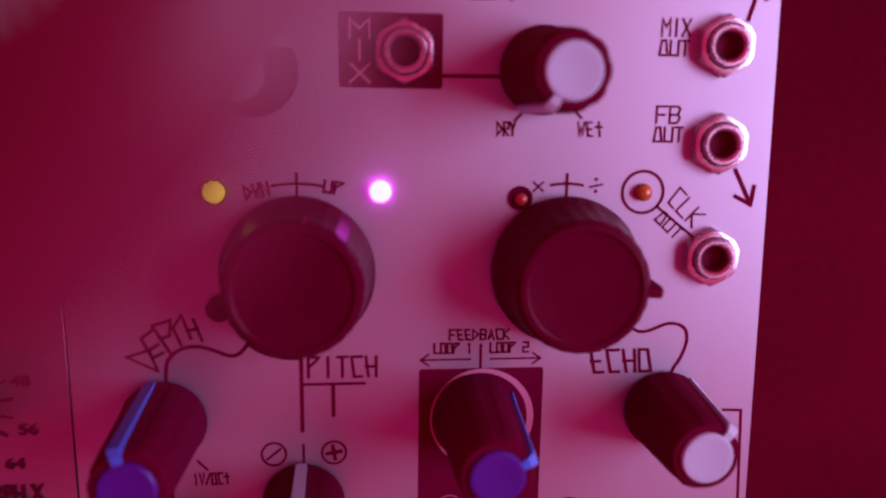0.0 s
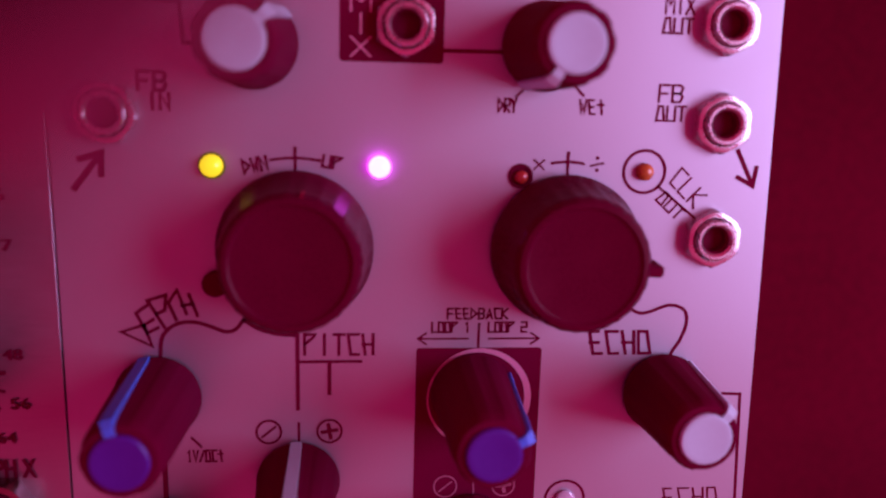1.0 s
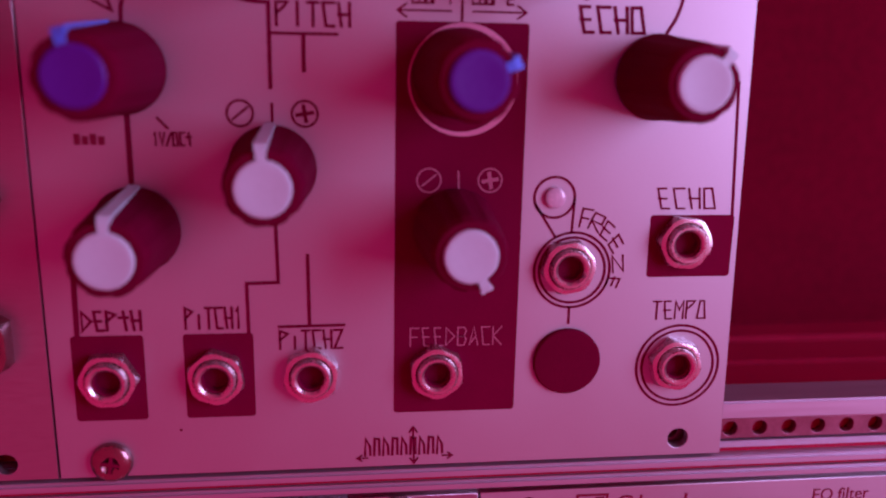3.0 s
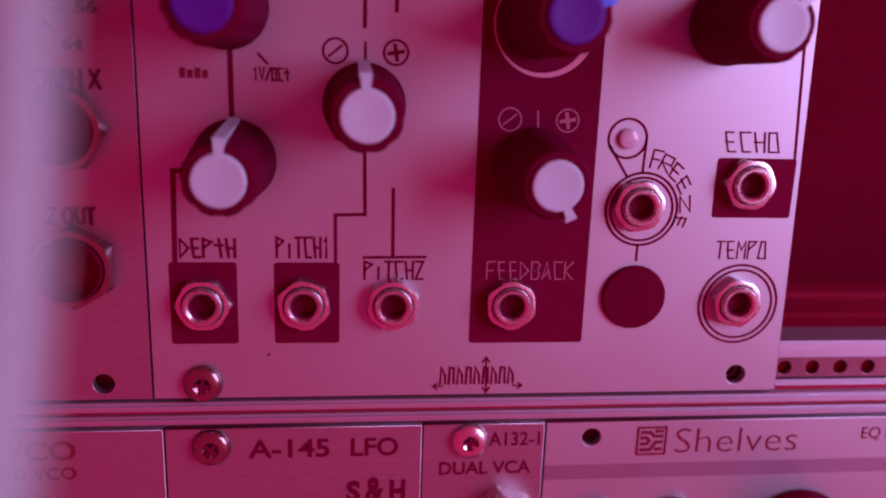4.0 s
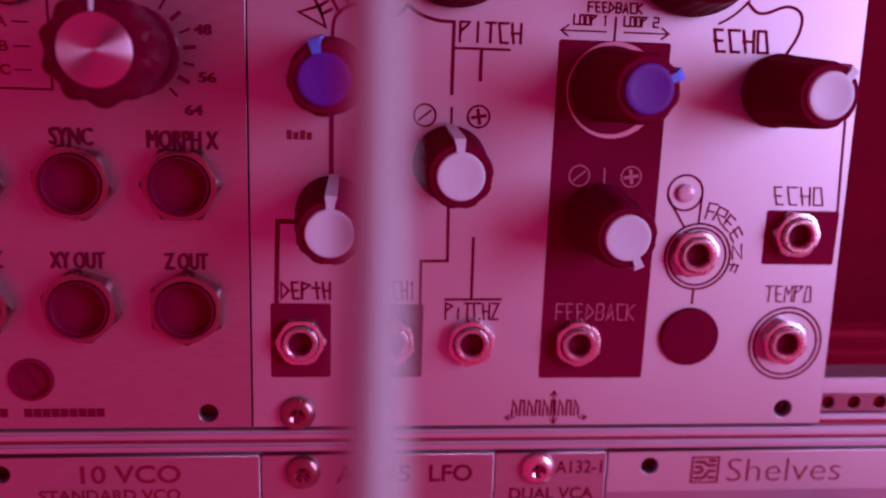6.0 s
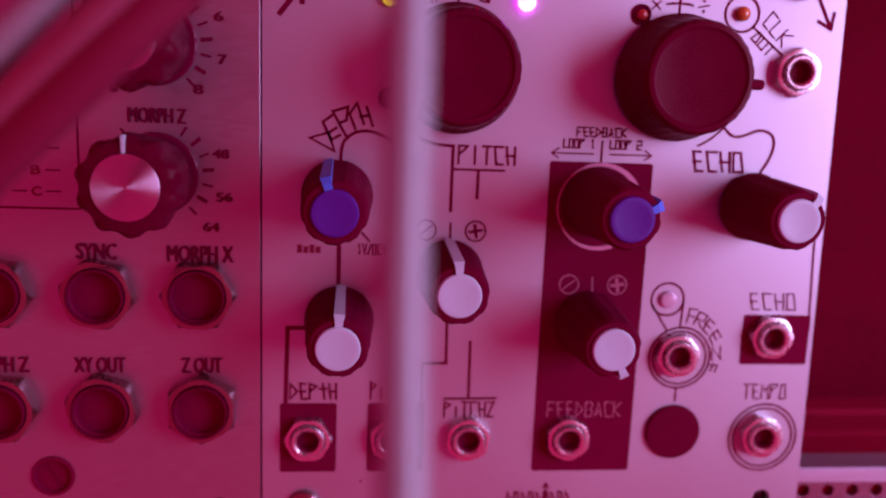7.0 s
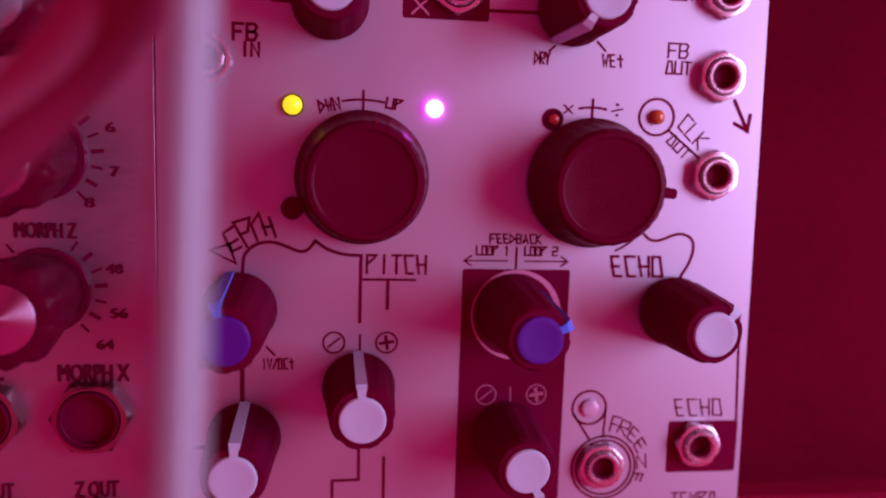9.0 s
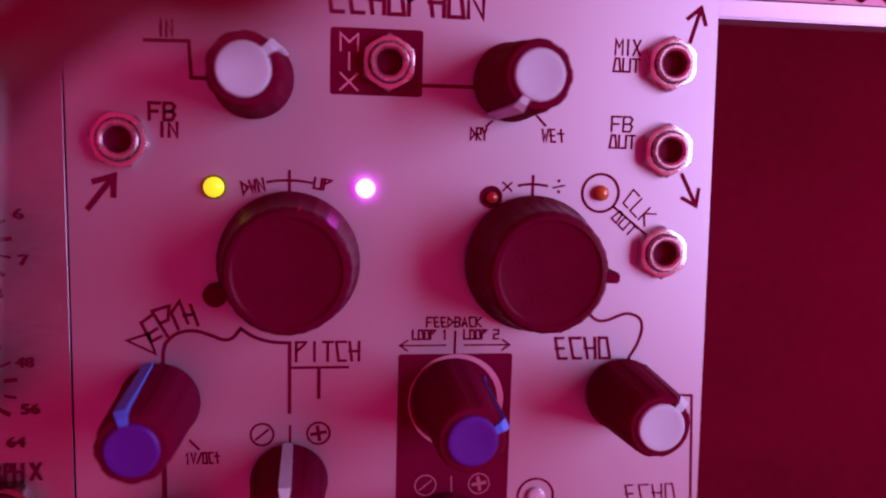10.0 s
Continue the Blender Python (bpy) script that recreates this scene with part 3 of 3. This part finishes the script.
echo_module()
# darker metal stands in for the dim surroundings this left screw reflects
screw(7.5, 2.6, 10, DARK_NICKEL)


# ---- wave module on the left ----
def dial_knob(parent, x, z, angle):
    """Fluted dark knob with a spun aluminium top and a white index line."""
    def lobes(a, i):
        return 1 + (0.05 * math.cos(10 * a) if 2 < i < 6 else 0)
    bm = bmesh.new()
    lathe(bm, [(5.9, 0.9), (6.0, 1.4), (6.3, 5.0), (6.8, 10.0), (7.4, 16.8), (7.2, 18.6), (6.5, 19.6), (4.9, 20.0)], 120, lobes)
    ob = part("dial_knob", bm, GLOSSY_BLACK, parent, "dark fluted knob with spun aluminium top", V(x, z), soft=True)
    ob.rotation_euler = (0, -radians(angle), 0)
    bm = bmesh.new()
    lathe(bm, [(4.85, 19.95), (4.8, 20.25), (4.6, 20.35), (0.15, 20.1)], 48)
    part("metal_top", bm, SPUN_TOP, ob, "spun aluminium disc", soft=True)
    bm = bmesh.new()
    block(bm, 4.9, 7.5, -0.3, 0.3, 18.2, 20.12, 0.1)
    part("index_line", bm, WHITE, ob, "white index line")
    bm = bmesh.new()
    lathe(bm, [(6.75, 0.1), (6.85, 0.5), (6.6, 1.0), (4.8, 1.1)], 64, cap=False)
    part("skirt", bm, SKIRT, ob, "thin glossy skirt disc", soft=True)
    return ob


SKIRT = material("skirt_plastic", (0.12, 0.001, 0.026), 0.14, 0, 0.1, 1500, 150, spec=0.25)
SPUN_TOP = material("spun_top", (0.52, 0.44, 0.50), 0.4, 1, 0.04, 1500, 150)
_b = SPUN_TOP.node_tree.nodes["Principled BSDF"]
_b.inputs["Anisotropic"].default_value = 0.9
_b.inputs["Anisotropic Rotation"].default_value = 0.25
_tan = SPUN_TOP.node_tree.nodes.new("ShaderNodeTangent")
_tan.direction_type, _tan.axis = "RADIAL", "Y"
SPUN_TOP.node_tree.links.new(_tan.outputs[0], _b.inputs["Tangent"])


def wave_module():
    top = thing("synth_module", 0, 0, "silver oscillator module with dial knobs and large jack nuts", "synth module")
    jacks = [(-26.8, 41.8, 12), (-10.4, 41.8, 0), (-43.4, 41.8, 8), (-26.7, 21.7, 18), (-10.1, 21.6, 30), (-43.4, 21.6, 5)]
    holes = [(x, z, 3.2) for x, z, _ in jacks] + [(-7.4, 2.6, 1.6), (-7.4, 125.5, 1.6), (-35.8, 8.7, 3.0), (-34.6, 73.1, 3.0)]
    p = plate("front_panel", -172.3, -0.25, 0, 128.5, holes, PANEL_SHADED, top, "silver brushed aluminium front panel")
    for x, z, a in jacks:
        jack(top, x, z, a, 5.5, 3.0, 4.3, 4.6, "large hexagonal jack nut with wide dark bore", DARK_NICKEL, BLACK, 0.75)
    for z in (62.1, 83.2, 104.5):
        dial_knob(top, -17, z, 92)
        for i in range(16):
            a = -47 + 17.5 * i
            if not 60 < a < 126:
                u = radians(a)
                printed(p, [(-17 + 7.6 * math.cos(u), z + 7.6 * math.sin(u)), (-17 + 9.0 * math.cos(u), z + 9.0 * math.sin(u))], 0.4 + 0.25 * (i % 2), None, False, "dial_mark")
    for text, x0, z0, x1, z1 in (("48", -7.9, 64.9, -5.4, 66.4), ("56", -7.4, 57.7, -4.9, 59.2), ("64", -9.6, 52.6, -7.1, 54.1), ("8", -10.8, 75.3, -9.4, 76.8),
                                 ("1", -24.0, 75.2, -23.0, 76.8), ("6", -7.4, 87.0, -6.1, 88.5), ("7", -6.9, 80.2, -5.6, 81.7),
                                 ("MORPH Z", -21.3, 70.4, -12.2, 72.8), ("SYNC", -30.3, 47.5, -23.9, 50.2), ("MORPH X", -15.6, 47.3, -4.8, 50.1),
                                 ("XY OUT", -31.4, 27.7, -23.1, 30.4), ("Z OUT", -13.6, 27.7, -6.9, 30.4), ("MORPH Z", -49.6, 27.7, -38.9, 30.4)):
        for k in range(3):
            print_text(text, x0 + 0.16 * (k - 1), z0 - 0.06 * (k - 1), x1 + 0.16 * (k - 1), z1 + 0.06 * (k - 1), INK, p, 0.0, 0.07 + 0.06 * k)
    for x0, x1 in ((-47, -38.5), (-37.3, -23.1)):
        for i in range(int((x1 - x0) / 1.45)):
            printed_box(p, x0 + i * 1.45, x0 + i * 1.45 + 1.3, 2.1, 3.6, INK)
    printed(p, [(-29.4, 100), (-29.4, 55.9), (-60, 55.9)], 0.35)
    for z, ch in ((65.8, "A"), (62.2, "B"), (58.7, "C")):
        print_text(ch, -37.0, z - 0.8, -35.4, z + 0.8, INK_BROWN, p, 0.03)
        for s in (-1, 1):
            printed(p, [(-36.2 + s * 1.6, z), (-36.2 + s * 3.8, z)], 0.25)
    # toggle switch
    bm = bmesh.new()
    lathe(bm, [(5.0, 0.02), (5.0, 1.2), (4.6, 1.7), (4.1, 1.7), (4.0, 1.3)], 48, cap=False)
    ring = part("button_ring", bm, DARK_NICKEL, top, "dark metal ring of a push button", V(-34.6, 73.1), soft=True)
    bm = bmesh.new()
    lathe(bm, [(3.95, 0.5), (3.9, 2.6), (3.5, 3.6), (2.6, 4.3), (1.4, 4.6), (0.2, 4.65)], 40)
    part("button_cap", bm, SKIRT, ring, "glossy dark domed button", soft=True)
    jack(top, -42.5, 80.5, 10, 3.6, 2.0, 1.9, 2.8, "toggle switch nut", DARK_NICKEL)
    bm = bmesh.new()
    lathe(bm, [(1.0, -1), (1.1, 5), (1.4, 8), (1.2, 9), (0.4, 9.4)], 20)
    part("switch_lever", bm, NICKEL, top, "metal switch lever", V(-42.5, 80.5), soft=True)
    # trimmer with a slot
    bm = bmesh.new()
    lathe(bm, [(3.7, 0.02), (3.6, 0.35), (3.1, 0.35), (2.9, -0.4), (0.3, -0.45)], 36)
    t = part("trimmer", bm, HOLE, top, "slotted trimmer screw", V(-35.8, 8.7), soft=True)
    # thin dark strip painted in for the shade of the slot
    bm = bmesh.new()
    block(bm, -2.4, 2.4, -0.4, 0.4, -0.4, -0.36)
    part("slot", bm, INK, t).rotation_euler = (0, radians(60), 0)


wave_module()


# ---- lower row ----
TOPZ = -5.3


def lower_panel(x0, x1, holes, label, mat=None):
    top = thing("synth_module", 0, 0, label, "synth module", "lower row of modules")
    return top, plate("front_panel", x0, x1, TOPZ - 128.5, TOPZ, holes, mat or PANEL, top, "silver front panel")


def oscillator():
    top, p = lower_panel(-49.6, 1.0, [(-42, TOPZ - 3, 1.6)], "silver oscillator module with dark lettering", PANEL_SHADED)
    print_text("10 VCO", -29.0, -10.2, -12.3, -6.8, INK_BROWN, p, 0.02)
    print_text("STANDARD VCO", -36.0, -13.5, -12.5, -11.3, INK_BROWN, p, 0.02)
    for x in (-17.5, -4.0):
        jack(top, x, -25.0, 10)
    small_knob(top, -32.0, -25.5, 60, WHITE, "white", high=14.0)


def low_osc():
    top, p = lower_panel(1.3, 41.9, [(8.4, TOPZ - 3, 1.6)], "silver low-frequency oscillator module with hand-written mark", PANEL_SHADED)
    print_text("A-145", 14.1, -10.6, 27.0, -7.3, INK, p, 0.02)
    print_text("LFO", 30.4, -10.6, 38.1, -7.3, INK, p, 0.02)
    print_text("S", 29.7, -19.0, 32.0, -15.0, INK, p, 0.045)
    print_text("&", 32.8, -19.4, 36.0, -14.4, INK, p, 0.045)
    print_text("H", 36.8, -19.2, 39.4, -15.0, INK, p, 0.045)
    for x, z in ((8.8, -24.2), (34.0, -24.0)):
        jack(top, x, z, 10)
    printed(p, curve([(15.5, -24.0), (16.4, -21.6), (17.2, -22.6), (19.0, -20.9)]), 0.6)
    printed(p, [(25.4, -24), (25.4, -20.7)], 0.6)


def dual_vca():
    top, p = lower_panel(42.15, 62.3, [(49.8, TOPZ - 2.9, 1.6)], "narrow silver amplifier module with dark lettering", PANEL_SHADED)
    print_text("A132-1", 53.0, -9.3, 61.6, -6.8, INK, p, 0.015)
    print_text("DUAL VCA", 44.9, -14.4, 60.3, -12.0, INK, p, 0.02)
    print_text("CV1", 43.3, -22.8, 48.0, -20.9, INK, p, 0.02)
    jack(top, 55.6, -22.9, 20, 5.6, 3.2, 3.4, 4.2, "large hexagonal jack nut with wide dark bore", NICKEL, BLACK)


def shelves():
    top, p = lower_panel(62.65, 153.7, [(70.4, TOPZ - 2.8, 1.6), (145, TOPZ - 2.8, 1.6)], "wide silver filter module with purple band")
    print_text("Shelves", 85.1, -11.3, 106.9, -6.8, INK_BROWN, p, -0.016)
    print_text("EQ filter", 118.6, -9.8, 128.5, -7.2, INK_BROWN, p, 0.0)
    printed_box(p, 62.7, 153.6, -15.8, -13.1, BAND)
    # square maker's mark as plain bars
    printed(p, [(78.4, -11.4), (83.3, -11.4), (83.3, -6.5), (78.4, -6.5)], 0.4, INK_BROWN, True, "makers_mark")
    for pts in ([(79.1, -7.4), (80.6, -7.4), (81.2, -8.1), (82.6, -8.1)], [(81.6, -7.2), (82.6, -7.2)], [(79.1, -8.4), (80.0, -8.4), (80.4, -9.0), (80.0, -9.5), (79.1, -9.5)],
                [(82.6, -9.2), (81.6, -9.2), (80.6, -10.6), (79.1, -10.6)], [(81.6, -10.5), (82.6, -10.5)]):
        printed(p, pts, 0.62, INK_BROWN, False, "makers_mark")
    for x in (72.3, 86.0):
        knurled_jack(top, x, -23.6)
    bm = bmesh.new()
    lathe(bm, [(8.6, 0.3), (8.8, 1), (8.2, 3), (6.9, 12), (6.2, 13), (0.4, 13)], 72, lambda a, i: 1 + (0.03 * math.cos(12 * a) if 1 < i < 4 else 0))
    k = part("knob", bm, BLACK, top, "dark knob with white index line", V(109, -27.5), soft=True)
    bm = bmesh.new()
    block(bm, -0.45, 0.45, 2, 7.0, 12.0, 13.2, 0.1)
    part("index_line", bm, WHITE, k).rotation_euler = (0, radians(40), 0)


oscillator(), low_osc(), dual_vca(), shelves()
# darker metal here too, in place of weaker light on the left
screw(8.4, TOPZ - 3.0, 40, DARK_NICKEL)
screw(49.8, TOPZ - 2.8, 5)


# ---- patch cables hanging in front ----
def patch_cable(pts, r, mat, label):
    data = bpy.data.curves.new("patch_cable", "CURVE")
    data.dimensions, data.bevel_depth, data.bevel_resolution, data.use_fill_caps = "3D", r * MM, 6, True
    line = curve([(x, -d, z) for x, d, z in pts], 10)
    s = data.splines.new("POLY")
    s.points.add(len(line) - 1)
    for q, c in zip(s.points, line):
        q.co = (c.x * MM, c.y * MM, c.z * MM, 1)
    me = curve_mesh(data, "patch_cable")
    smooth(me)
    me.materials.append(mat)
    return tagged(new("patch_cable", me), label, "cable", "patch cables")


patch_cable([(16, 60, 190), (19.2, 80, 135), (18.9, 86, 105), (18.5, 88, 90), (18.4, 90, 78), (18.3, 93, 65), (18.4, 97, 54), (18.35, 99.5, 48), (18.3, 102.5, 42), (17.9, 105, 36), (16.6, 107, 28), (12, 104, 0), (0, 98, -30)], 1.6, CABLE, "translucent white patch cable hanging loosely in front of the panels")
# upper end bent towards the camera, fitted to its view to darken a corner
patch_cable([(-40, 58, 48), (-11, 64, 75.5), (7, 67, 92.5), (17, 80, 101.5), (27, 92, 106.3), (33.3, 95, 109), (38, 97, 113), (44, 98, 117), (52, 98, 130)], 2.3, CABLE_RED, "dark red patch cable sagging across the modules")
patch_cable([(-44, 58, 50), (-11, 64, 79), (2, 66, 91), (12, 74, 100), (20, 78, 110), (25, 78, 120), (30, 74, 145)], 2.1, CABLE_PINK, "dusky pink patch cable beside a dark red one")
# added cable, placed to fit the camera's view; its blur imitates shade upper left
patch_cable([(14, 80, 118), (24, 90, 109), (30.6, 99, 105.8), (33.9, 103, 105.5), (36.15, 104, 107.35), (37.9, 104, 109.7), (39.9, 101, 113.3), (43.4, 96, 121), (50, 90, 140)], 2.1, CABLE_RED, "dark red cable added near the camera to darken the view's upper left")
pale = patch_cable([(-40, 58, 58), (-10.7, 64, 85.7), (-5.2, 65, 92.4), (1, 64, 100), (10, 62, 107.5), (19, 60, 111.2), (27, 58, 114), (38, 56, 121), (46, 50, 140)], 1.9, CABLE, "pale lilac patch cable with a ridged strain relief")
bm = bmesh.new()
lathe(bm, [(2.0, 0)] + [(2.9 if k % 4 in (1, 2) else 2.4, 0.3 + 0.32 * k) for k in range(26)] + [(2.0, 9)], 32, cap=False)
relief = part("strain_relief", bm, CABLE, pale, "pale ridged strain relief sleeve", V(21.5, 112.1, 59.5), soft=True)
relief.rotation_mode = "QUATERNION"
relief.rotation_quaternion = Vector((-9.0, -1.7, -3.7)).to_track_quat("-Y", "Z")
